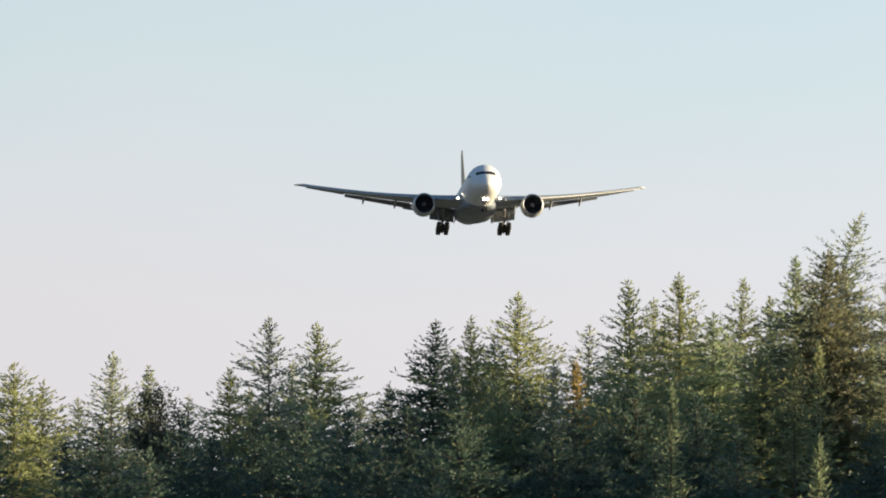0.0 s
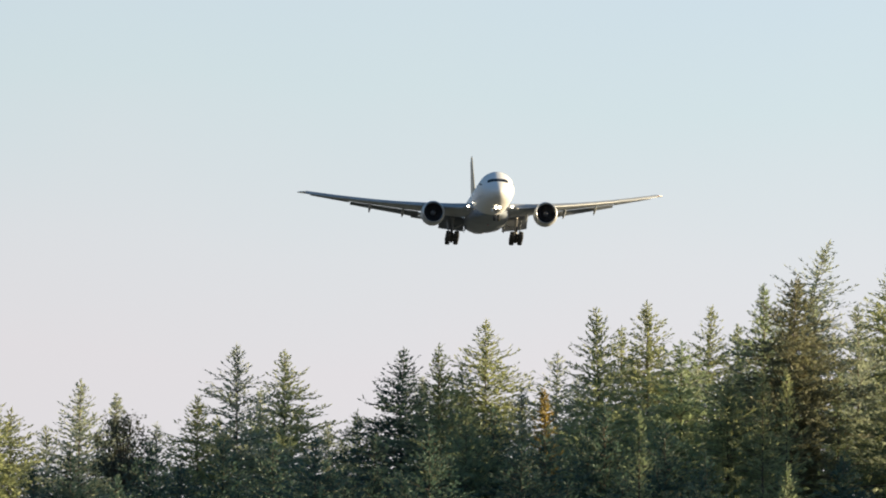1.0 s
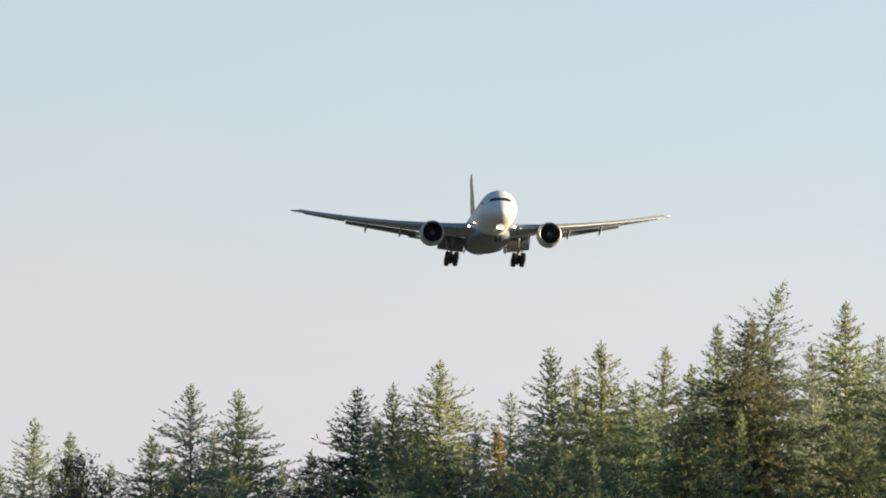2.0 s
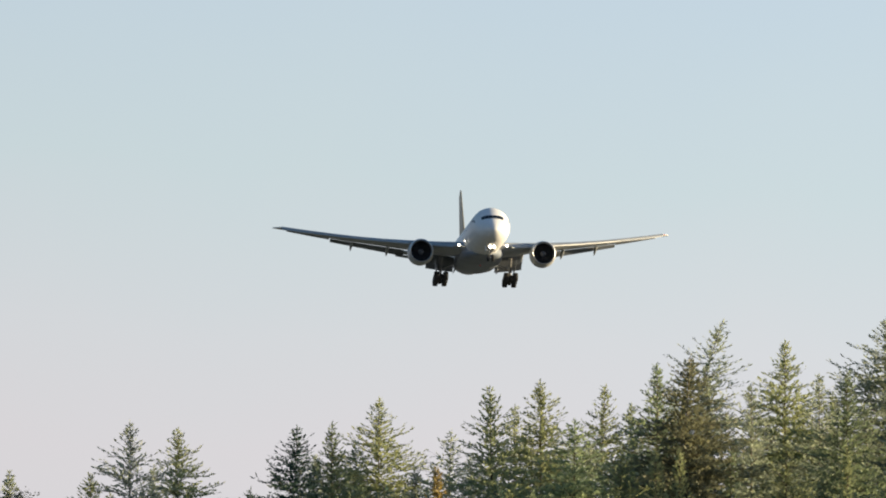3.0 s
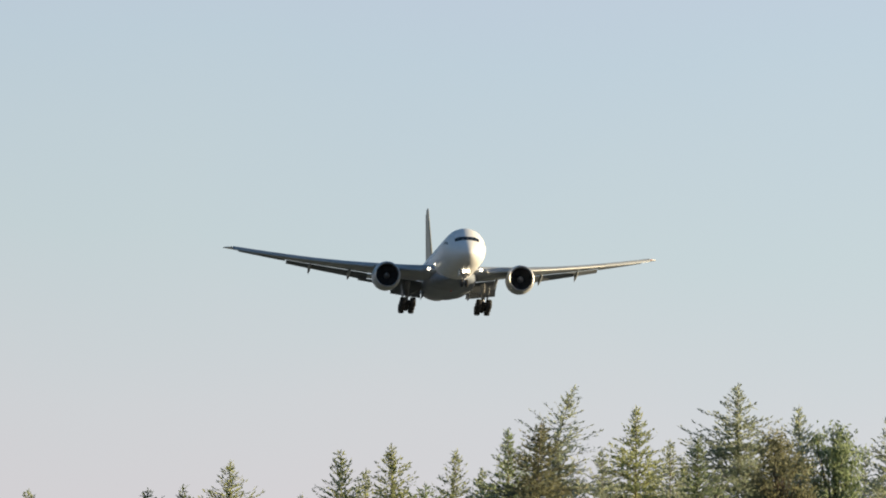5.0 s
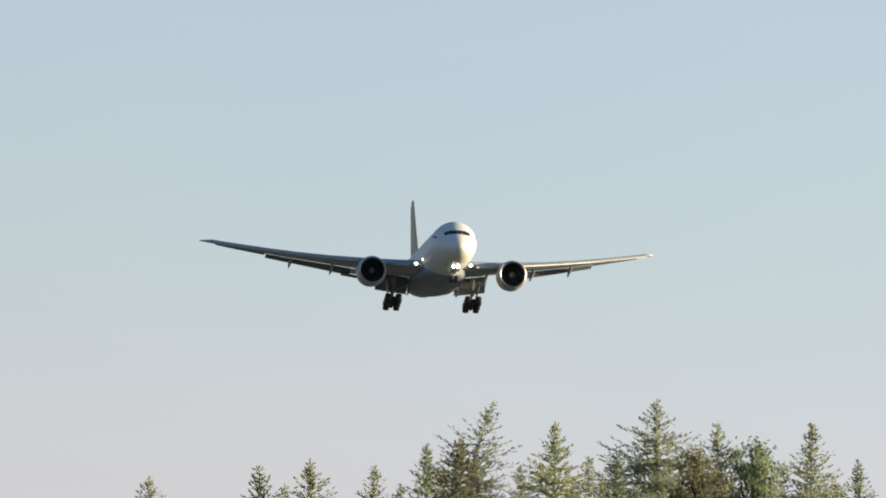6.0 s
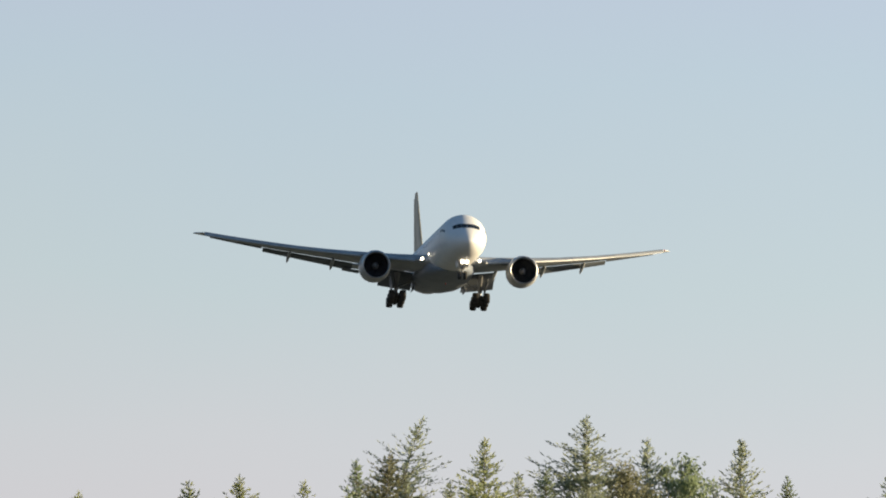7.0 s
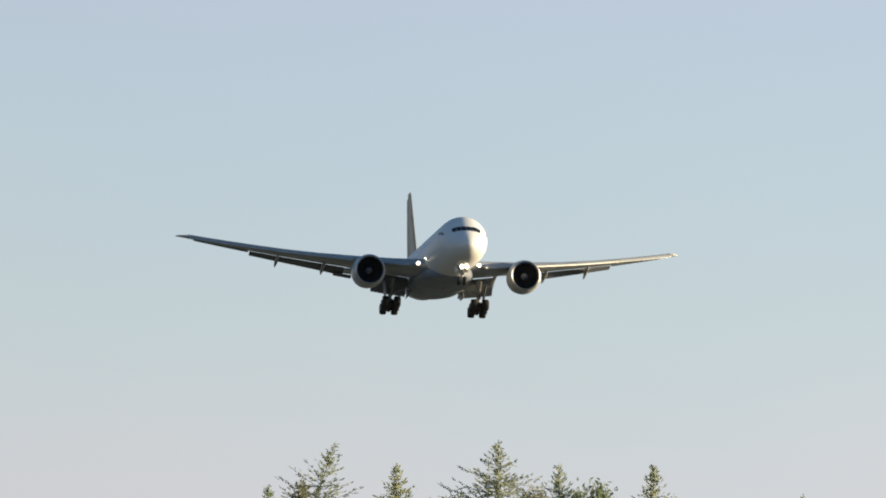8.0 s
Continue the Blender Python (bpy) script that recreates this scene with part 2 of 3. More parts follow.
WING = [(1.5, -18.2, 15.4, 1.15), (3.1, -19.2, 14.6, 1.12), (6.3, -21.3, 12.9, 1.0), (10.0, -23.75, 10.6, 0.92), (15.0, -27.3, 8.0, 0.8),
        (20.0, -30.85, 6.2, 0.76), (25.0, -34.4, 4.5, 0.74), (30.3, -38.15, 2.7, 0.72)]
TIP = [(30.3, -38.15, 2.7, 0.72), (30.75, -38.75, 2.3, 0.7), (31.1, -39.45, 1.8, 0.75), (31.35, -40.2, 1.25, 0.85), (31.5, -40.9, 0.7, 1.1)]


def wing_z(y):
    d = max(y - 3.1, 0)
    return -1.45 + 0.122 * d + 0.0019 * d * d


def wing_at(y):
    for a, b in zip(WING, WING[1:]):
        if a[0] <= y <= b[0]:
            s = (y - a[0]) / (b[0] - a[0])
            return a[1] + (b[1] - a[1]) * s, a[2] + (b[2] - a[2]) * s
    return WING[-1][1], WING[-1][2]


def wing(plane, side):
    w = part("wing", loft([foil(x, side * y, wing_z(y), c * 0.93, t) for y, x, c, t in WING]), M["wing"], plane, "light grey swept wing with a bright leading edge")
    part("wingtip", loft([foil(x, side * y, wing_z(y), c * 0.96, t) for y, x, c, t in TIP]), M["white"], w, "raked white wingtip")
    # slats hang forward and below the leading edge
    for y0, y1 in ((4.6, 8.2), (11.2, 17.1), (17.15, 23.1), (23.15, 30.25)):
        rings = []
        for k in range(4):
            y = y0 + (y1 - y0) * k / 3
            x, c = wing_at(y)
            d = 0.06 * c + 0.25
            rings.append([(x + d, side * y, wing_z(y) - 0.34), (x + d - 0.02, side * y, wing_z(y) - 0.18), (x + d * 0.5, side * y, wing_z(y) + 0.06), (x - 0.25, side * y, wing_z(y) + 0.22),
                          (x - 0.25, side * y, wing_z(y) + 0.18), (x + d * 0.45, side * y, wing_z(y) - 0.06), (x + d - 0.12, side * y, wing_z(y) - 0.3)])
        part("slat", loft(rings), M["wing"], w, "grey leading-edge slat, extended")
    # trailing-edge flaps lowered for landing
    for name, y0, y1, frac, turn in (("inboard_flap", 3.35, 7.6, 0.17, 30), ("flaperon", 10.2, 12.4, 0.09, 18), ("outboard_flap", 11.2, 22.6, 0.20, 22), ("aileron", 22.75, 29.3, 0.22, 6)):
        rings = []
        for k in range(5):
            y = y0 + (y1 - y0) * k / 4
            x, c = wing_at(y)
            drop = 0.85 if name == "flaperon" else 0.018 * c if turn > 10 else 0.0
            back = 0.99 if name == "flaperon" else 0.90 if turn > 10 else 0.86
            rings.append(foil(x - c * back, side * y, wing_z(y) - drop, c * frac, 1.5, turn))
        part(name, loft(rings), M["flap"], w)
    rings = [foil(wing_at(y)[0] - wing_at(y)[1] * 1.075, side * y, wing_z(y) - 1.25, 1.25, 1.3, 46) for y in (3.3, 5.4, 7.6)]
    part("rear_flap", loft(rings), M["flap"], w)
    for y, size in ((7.2, 0.85), (13.85, 0.95), (19.35, 0.85)):
        x, c = wing_at(y)
        z = wing_z(y)
        prof = ((0.0, 0.05), (0.5, 0.2), (1.6, 0.3), (2.9, 0.31), (4.2, 0.22), (5.2, 0.05))
        rings = [ring_x(x - c * 0.56 - d * size, side * y, z - 0.32 - 0.06 * d - (0.2 * max(d - 2.2, 0)), r * size * 0.85, r * size * 1.1, 12) for d, r in prof]
        part("flap_fairing", loft(rings), M["wing"], w)
    part("navigation_lamp", lathe_x(((0, 0.02), (-0.1, 0.09), (-0.35, 0.1), (-0.5, 0.02)), side * 30.5, wing_z(30.5) + 0.03, 10, -38.3, caps=True), M["red" if side > 0 else "glass"], w)
    return w


def engine(plane, side):
    y, z, x0 = side * 9.61, -2.25, -19.3
    nac = part("nacelle", lathe_x(((-0.28, 1.86), (-0.9, 1.99), (-1.9, 2.05), (-3.2, 2.0), (-4.6, 1.8), (-5.5, 1.6), (-5.5, 1.52), (-4.4, 1.57)), y, z, 48, x0), M["nacelle"], plane, "pale grey engine nacelle")
    part("inlet_lip", lathe_x(((-0.55, 1.56), (-0.22, 1.58), (-0.05, 1.64), (0.0, 1.71), (-0.06, 1.8), (-0.28, 1.865)), y, z, 48, x0), M["alu"], nac, "polished metal inlet lip")
    part("inlet_duct", lathe_x(((-0.55, 1.56), (-1.0, 1.6), (-1.65, 1.63), (-1.9, 1.63), (-1.95, 0.3)), y, z, 48, x0), M["duct"], nac)
    blades, roots = bmesh.new(), []
    for k in range(22):
        a = 2 * math.pi * k / 22
        rows = []
        for r, w, tw in ((0.45, 0.30, 25), (0.85, 0.42, 40), (1.25, 0.50, 52), (1.6, 0.46, 60)):
            t = radians(tw)
            pts = []
            for e in (-1, 1):
                da = e * w * math.sin(t) / (2 * r) * side
                pts.append((x0 - 1.42 - e * w * math.cos(t) / 2, y + r * math.cos(a + da), z + r * math.sin(a + da)))
            rows.append([blades.verts.new(p) for p in pts])
        for p, q in zip(rows, rows[1:]):
            blades.faces.new((p[0], p[1], q[1], q[0]))
        roots.append(rows[0])
    for p, q in zip(roots, roots[1:] + roots[:1]):
        blades.faces.new((p[0], p[1], q[1], q[0]))
    part("fan", blades, M["blade"], nac, "dark ring of fan blades")
    part("spinner", lathe_x(((-0.55, 0.02), (-0.66, 0.14), (-0.95, 0.32), (-1.3, 0.44), (-1.6, 0.47)), y, z, 24, x0), M["spinner"], nac, "grey conical spinner")
    part("exhaust", lathe_x(((-4.2, 1.15), (-5.4, 1.12), (-6.6, 0.9), (-7.3, 0.72), (-7.3, 0.66), (-6.9, 0.6), (-7.9, 0.38), (-8.7, 0.06)), y, z, 32, x0, caps=True), M["hot"], nac)
    xl, c = wing_at(9.61)
    rings = []
    for x, zb, zt, w in ((x0 - 1.6, z + 1.9, z + 2.03, 0.1), (x0 - 3.0, z + 1.7, z + 2.2, 0.26), (xl - 0.3, z + 1.4, wing_z(9.6) - 0.05, 0.32), (xl - 3.2, z + 1.3, wing_z(9.6) - 0.2, 0.3), (xl - 6.0, wing_z(9.6) - 0.55, wing_z(9.6) - 0.35, 0.08)):
        rings.append([(x, y - w, zb), (x, y + w, zb), (x, y + w * 0.8, zt), (x, y - w * 0.8, zt)])
    part("pylon", loft(rings), M["nacelle"], nac)
    part("strake", box(x0 - 2.4, y - side * 1.55, z + 1.25, 1.5, 0.04, 0.42, Euler((side * radians(-50), 0, 0)).to_matrix().to_4x4(), 0.01), M["nacelle"], nac)


def wheel(parent, x, y, z, r, w):
    tyre = part("wheel", merged(lathe_y(((-w / 2, r * 0.62), (-w / 2, r * 0.86), (-w * 0.36, r * 0.97), (-w * 0.15, r), (w * 0.15, r), (w * 0.36, r * 0.97), (w / 2, r * 0.86), (w / 2, r * 0.62)), x, y, z)), M["rubber"], parent, "black rubber tyre")
    part("rim", lathe_y(((-w * 0.44, 0.02), (-w * 0.44, r * 0.2), (-w * 0.3, r * 0.5), (-w * 0.46, r * 0.63), (w * 0.46, r * 0.63), (w * 0.3, r * 0.5), (w * 0.44, r * 0.2), (w * 0.44, 0.02)), x, y, z), M["rim"], tyre)
    return tyre


def lathe_y(profile, cx, cy, cz, n=24):
    return loft([[(cx + r * math.cos(2 * math.pi * i / n), cy + v, cz + r * math.sin(2 * math.pi * i / n)) for i in range(n)] for v, r in profile])


def main_gear(plane, side):
    x, y, zb = -32.4, side * 5.5, -5.08
    leg = part("main_gear", tube((x, y, -1.6), (x, y, -3.9), 0.30, 0.28, 16), M["strut"], plane, "landing gear leg with a six-wheel bogie, lowered")
    part("piston", tube((x, y, -3.85), (x, y, zb + 0.1), 0.19, 0.19, 14), M["strut"], leg)
    part("side_brace", tube((x + 0.1, y - side * 0.2, -3.6), (x + 0.5, y - side * 2.3, -2.6), 0.12, 0.12), M["strut"], leg)
    part("drag_brace", tube((x, y, -3.7), (x + 2.6, y - side * 0.1, -2.0), 0.12, 0.12), M["strut"], leg)
    part("torque_link", merged(tube((x - 0.25, y, -3.9), (x - 0.75, y, -4.5), 0.07), tube((x - 0.75, y, -4.5), (x - 0.2, y, zb + 0.15), 0.07)), M["strut"], leg)
    tilt = radians(13)
    ends = [(x + d * math.cos(tilt), y, zb + d * math.sin(tilt)) for d in (1.75, -1.75)]
    # beam coloured near black, for the shade between the wheels
    part("bogie_beam", tube(*ends, 0.27, 0.27, 14), M["dark"], leg)
    for d in (1.45, 0.0, -1.45):
        ax, az = x + d * math.cos(tilt), zb + d * math.sin(tilt)
        part("axle", tube((ax, y - 0.62, az), (ax, y + 0.62, az), 0.09), M["strut"], leg)
        for e in (-0.71, 0.71):
            wheel(leg, ax, y + e, az, 0.70, 0.78)
    # doors take the darker belly grey to stand in for shade under the wing
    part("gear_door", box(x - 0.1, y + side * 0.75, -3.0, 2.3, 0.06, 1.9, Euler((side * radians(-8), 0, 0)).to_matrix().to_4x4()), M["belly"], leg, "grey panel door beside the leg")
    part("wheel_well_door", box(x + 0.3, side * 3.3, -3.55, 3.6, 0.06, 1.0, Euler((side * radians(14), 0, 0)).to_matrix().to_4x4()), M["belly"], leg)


def nose_gear(plane):
    x, zb = -5.9, -4.8
    leg = part("nose_gear", tube((x, 0, -2.0), (x, 0, -3.9), 0.17, 0.16, 14), M["strut"], plane, "nose landing gear leg with two wheels, lowered")
    part("piston", tube((x, 0, -3.85), (x, 0, zb), 0.11), M["strut"], leg)
    part("drag_brace", merged(tube((x + 0.1, 0.1, -4.05), (x + 0.9, 0.75, -2.9), 0.10), tube((x + 0.1, -0.1, -4.05), (x + 0.9, -0.75, -2.9), 0.10)), M["strut"], leg)
    part("axle", tube((x, -0.42, zb), (x, 0.42, zb), 0.08), M["strut"], leg)
    for e in (-0.36, 0.36):
        wheel(leg, x, e, zb, 0.54, 0.40)
    for e in (-1, 1):
        part("gear_door", box(x - 0.2, e * 0.72, -3.35, 1.9, 0.05, 0.8, Euler((e * radians(-10), 0, 0)).to_matrix().to_4x4()), M["white"], leg, "white nose gear door")
        lamp = part("landing_lamp", lathe_x(((0.0, 0.03), (-0.02, 0.22), (-0.16, 0.2), (-0.3, 0.06)), 0.15 + e * 0.3, -3.2, 18, x + 1.0, caps=True), M["strut"], leg)
        part("lens", lathe_x(((0.05, 0.02), (0.04, 0.21), (0.0, 0.22)), 0.15 + e * 0.3, -3.2, 18, x + 1.02, caps=True), M["lamp"], lamp, "bright lit landing lamp")


def airliner():
    plane = tagged(new("airliner"), "white twin-engine wide-body airliner landing with wheels and flaps down", "airplane")
    st = [0.0, 0.06, 0.2, 0.45, 0.8, 1.3, 1.9, 2.6, 3.4, 4.4, 5.5, 6.8, 8.2, 9.5, 13, 18, 23, 28, 33, 38, 42, 45, 48, 51, 54, 57, 60, 62, 63.2, 63.7]
    rings = []
    for x in st:
        c, ry, rz = fuselage_ring(x)
        rings.append(ring_x(-x, 0, c, max(ry, 0.02), max(rz, 0.02), 56))
    body = part("fuselage", loft(rings), M["white"], plane, "white rounded fuselage with a blunt nose")
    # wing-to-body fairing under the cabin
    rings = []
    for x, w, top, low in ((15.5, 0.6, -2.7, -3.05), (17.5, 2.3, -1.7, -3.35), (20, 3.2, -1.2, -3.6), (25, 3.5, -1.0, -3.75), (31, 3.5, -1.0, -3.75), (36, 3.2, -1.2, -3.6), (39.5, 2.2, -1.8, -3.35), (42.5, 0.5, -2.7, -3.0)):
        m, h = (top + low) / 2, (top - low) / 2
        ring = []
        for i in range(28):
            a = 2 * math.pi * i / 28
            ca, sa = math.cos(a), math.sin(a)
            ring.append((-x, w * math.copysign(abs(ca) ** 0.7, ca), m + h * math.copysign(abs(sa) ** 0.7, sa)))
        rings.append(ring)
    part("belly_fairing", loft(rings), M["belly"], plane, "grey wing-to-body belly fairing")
    # six cockpit panes, three a side
    for e in (0, 1):
        f = 1 if e == 0 else -1
        for y0, y1, z0, z1, w0, w1 in ((0.02, 0.64, 0.90, 1.48, 0.88, 1.46), (0.67, 1.20, 0.88, 1.46, 0.80, 1.40), (1.23, 1.72, 0.79, 1.38, 0.72, 1.16)):
            part("cockpit_window", nose_patch(f * y0, f * y1, z0, z1, w0, w1), M["glass"], body, "dark cockpit windscreen pane")
        side = (lambda a: a) if e == 0 else (lambda a: 180 - a)
        part("cabin_door", skin_patch(7.3, 8.35, side(-18), side(20), 0.012), M["white"], body)
        part("door_window", skin_patch(7.7, 7.95, side(9), side(14), 0.02), M["glass"], body)
        # writing too small to read, as a plain bar
        part("marking", skin_patch(4.1, 6.6, side(14), side(20), 0.015), M["mark"], body, "faint grey lettering as a plain bar")
        for k in range(34):
            x = 15.2 + k * 1.02
            if 24.5 < x < 26.2 or x > 49:
                continue
            part("cabin_window", skin_patch(x, x + 0.28, side(9.5), side(16.5), 0.012, 1), M["glass"], body)
    for side in (1, -1):
        w = wing(plane, side)
        engine(plane, side)
        main_gear(plane, side)
        for dx, dy, r in ((0.0, 3.75, 0.2), (1.2, 2.98, 0.12)):
            lamp = part("landing_lamp", lathe_x(((0.0, r * 0.9), (-0.25, r * 0.8), (-0.5, 0.04)), side * dy, wing_z(3.6) + 0.1 + dx * 0.42, 16, -18.95 + dx, caps=True), M["alu"], w)
            part("lens", lathe_x(((0.06, 0.02), (0.05, r), (0.0, r)), side * dy, wing_z(3.6) + 0.1 + dx * 0.42, 16, -18.93 + dx, caps=True), M["lamp"], lamp, "bright lit landing lamp")
        # tailplane
        stab = part("tailplane", loft([foil(x, side * y, 1.3 + 0.12 * y, c, 0.75) for y, x, c in ((0.6, -52.6, 7.2), (3.0, -54.2, 6.0), (7.0, -57.0, 4.2), (10.3, -59.4, 2.6), (10.75, -60.0, 1.9))]), M["wing"], plane, "grey swept tailplane")
        part("elevator", loft([foil(x, side * y, 1.3 + 0.12 * y, c, 1.1, 3) for y, x, c in ((1.4, -58.9, 1.8), (5.0, -60.2, 1.5), (10.2, -62.0, 0.9))]), M["wing"], stab)
    nose_gear(plane)
    fin = part("fin", loft([foil(x, 0, z, c, 0.38, upright=True) for z, x, c in ((2.0, -49.6, 8.6), (3.6, -51.2, 7.6), (8.0, -55.2, 5.3), (12.0, -58.7, 3.4), (12.5, -59.4, 2.6))]), M["tail"], plane, "tall olive and gold tail fin")
    part("rudder", loft([foil(x, 0, z, c, 0.38, upright=True) for z, x, c in ((3.4, -58.2, 2.9), (8.0, -60.3, 2.0), (11.9, -62.0, 1.0))]), M["tail"], fin)
    part("antenna", box(-11, 0, 3.25, 0.6, 0.05, 0.4), M["white"], body)
    part("beacon", lathe_x(((0, 0.03), (-0.1, 0.1), (-0.3, 0.1), (-0.4, 0.03)), 0, -3.82, 10, -24, caps=True), M["red"], plane)
    return plane


# ---- ground and trees ----
def make_ground():
    bm = bmesh.new()
    bmesh.ops.create_grid(bm, x_segments=60, y_segments=60, size=6000)
    for v in bm.verts:
        v.co.z = 0.0 if v.co.length < 900 else 0.3 * noise.noise(v.co / 700)
    return tagged(mesh_object("ground", bm, M["ground"]), "flat dry grass ground reaching to the horizon", "ground", kind="structure")


RNG = np.random.default_rng(7)


def crown_radius(s, spread, power, cap):
    return min(spread * s ** power, cap)


def openness(s):
    """Crowns are thin towards the leader and close up lower down."""
    return min(1.0, 0.64 + 0.36 * max(0.0, s - 1.2) / 3.2)


def conifer_data(height, spread=0.72, power=0.78, cap=3.0, lift=45.0, gap=0.34, density=1.0, lean=(0.0, 0.0), fine=5.4, tuft=1.0, seed=0, bare=0.0):
    """Arrays for one conifer: limb segments and needle sprays. s runs down from the leader's tip."""
    rng = np.random.default_rng(seed)
    limbs, sprays = [], []

    def axis(s):
        bend = max(0.0, 1 - s / 5.0) ** 2
        return np.array([lean[0] * bend, lean[1] * bend, height - s])

    def spray(p, d, ln, w):
        sprays.append((*p, *(d / np.linalg.norm(d) * ln), w))

    # leader
    for k in range(7):
        a = rng.uniform(0, 6.28)
        spray(axis(0.05 + 0.05 * k), np.array([0.4 * math.cos(a), 0.4 * math.sin(a), 1.0]), 0.10 + 0.03 * rng.random(), 0.020)
    s, turn = 0.10, rng.uniform(0, 6.28)
    up_z = np.array([0.0, 0.0, 1.0])
    while s < height - 4.0:
        near = s < fine
        size = (0.78 + 0.12 * min(s, 2.2)) if near else (2.6 if s < 10 else 6.0)
        r = crown_radius(s, spread, power, cap)
        turn += 2.4 + rng.normal(0, 0.25)
        lump = 1 + 0.14 * math.sin(2 * turn + 1.5 * s + seed) + 0.12 * math.sin(3 * turn - 2.3 * s + 2.7 * seed)
        ln = max(0.10, r * lump * (rng.uniform(0.85, 1.1) if rng.random() < 0.75 else rng.uniform(0.5, 0.85)))
        step = gap * max(0.28 - 0.3 * s, 0.12 + 0.02 * min(s, 3)) * rng.uniform(0.6, 1.4) * (1.0 if near else (2.2 if s < 10 else 7.0))
        s += step
        if rng.random() < bare and s > 0.5:
            continue
        up = radians(lift * max(0.12, 1 - s / 6.0) - 7.0 * min(s / 5, 1.6) + rng.normal(0, 7))
        out = np.array([math.cos(turn), math.sin(turn), 0.0])
        steps = 4
        pts = [axis(max(s, 0.05))]
        for q in range(steps):
            f = (q + 0.5) / steps
            e = up - radians(14) * math.sin(math.pi * f) * min(s / 2, 1) + radians(26) * max(f - 0.55, 0)
            pts.append(pts[-1] + ln / steps * (out * math.cos(e) + up_z * math.sin(e)))
        pts = np.array(pts)
        th = 0.004 + 0.004 * ln
        if not near:
            limbs.append((*pts[0], *pts[-1], th * 1.6, 0.004))
        for q in range(0, steps if near else 0, 2):
            limbs.append((*pts[q], *pts[q + 2], th * (1 - q / steps) + 0.003, th * (1 - (q + 2) / steps) + 0.002))
        for _ in range(3 if near and s > 0.25 else 0):
            a = turn + rng.normal(0, 1.2)
            spray(axis(s + rng.uniform(-0.12, 0.12)), np.array([math.cos(a), math.sin(a), rng.uniform(-0.1, 0.9)]), rng.uniform(0.14, 0.26) * tuft, 0.034)
        n = max(2, int(ln / (0.105 * (1 if near else 2.0)) * density * openness(s)))
        for j in range(n):
            u = (j + rng.uniform(0.0, 1.0)) / n
            i = min(int(u * steps), steps - 1)
            p = pts[i] + (pts[i + 1] - pts[i]) * (u * steps - i)
            d = (pts[i + 1] - pts[i]) / (ln / steps)
            sidev = np.array([-out[1], out[0], 0.0]) * (1 if j % 2 else -1)
            tw = min((0.12 + 0.38 * ln * (1 - u) ** 0.8) * rng.uniform(0.5, 1.2), 0.75)
            way = d * 0.75 + sidev * rng.uniform(0.3, 0.9) + up_z * rng.normal(0.10, 0.30)
            way /= np.linalg.norm(way)
            m = max(1, int(tw / (0.055 * size)))
            lat = np.cross(way, up_z)
            for g in range(m):
                b = p + way * tw * ((g + 0.3) / m)
                sg = 1 if g % 2 else -1
                spray(b, way + lat * 0.55 * sg + rng.normal(0, 0.28, 3) + up_z * 0.12, (0.10 + 0.06 * rng.random()) * size * tuft * (1.35 - 0.45 * u), (0.019 + 0.011 * rng.random()) * size * tuft * (1.5 - 0.65 * u))
        spray(pts[-1] - d * 0.05, pts[-1] - pts[-2] + np.array([0, 0, 0.02]), 0.17 * tuft * (1 if near else 1.6), 0.03 * tuft)
    return limbs, sprays, axis


def broadleaf_data(height, radius, tall, seed, leaves=5200, size=0.12, weep=0.0):
    """Arrays for a rounded leafy crown: limbs fanning out and leaves in clumps near the crown's surface."""
    rng = np.random.default_rng(seed)
    limbs, sprays = [], []
    mid = np.array([0, 0, height - tall])
    clumps = []
    for k in range(46):
        v = rng.normal(size=3)
        v[2] = v[2] - 0.25
        v /= np.linalg.norm(v)
        c = mid + v * np.array([radius, radius, tall]) * rng.uniform(0.35, 1.0)
        clumps.append(c)
        p = np.array([0, 0, height - tall * 1.9])
        q = (p + c) / 2 + np.array([0, 0, 0.25])
        limbs.append((*p, *q, 0.05, 0.025))
        limbs.append((*q, *c, 0.025, 0.006))
    for k in range(leaves):
        c = clumps[k % len(clumps)]
        p = c + rng.normal(size=3) * np.array([0.17, 0.17, 0.16])
        d = rng.normal(size=3) + np.array([0, 0, -weep])
        sprays.append((*p, *(d / np.linalg.norm(d) * size * rng.uniform(0.7, 1.3) * (1 + weep * 0.4)), size * rng.uniform(0.2, 0.34)))
    return limbs, sprays, lambda s: np.array([0, 0, height - s])


def crown_mesh(name, sprays, seed):
    """Needle sprays: pointed blades turned every way."""
    a = np.array(sprays)
    n = len(a)
    base, d, w = a[:, 0:3], a[:, 3:6], a[:, 6:7]
    rng = np.random.default_rng(seed + 99)
    rnd = rng.normal(size=(n, 3))
    u = np.cross(d, rnd)
    u /= np.linalg.norm(u, axis=1, keepdims=True) + 1e-9
    mid = base + d * 0.45
    verts = np.stack([base, mid + u * w, base + d, mid - u * w], axis=1).reshape(-1, 3)
    faces = np.arange(n * 4).reshape(-1, 4)
    me = bpy.data.meshes.new(name)
    me.vertices.add(len(verts))
    me.vertices.foreach_set("co", verts.astype(np.float32).ravel())
    me.loops.add(faces.size)
    me.loops.foreach_set("vertex_index", faces.astype(np.int32).ravel())
    me.polygons.add(len(faces))
    me.polygons.foreach_set("loop_start", np.arange(0, faces.size, 4, dtype=np.int32))
    me.update(calc_edges=True)
    return me


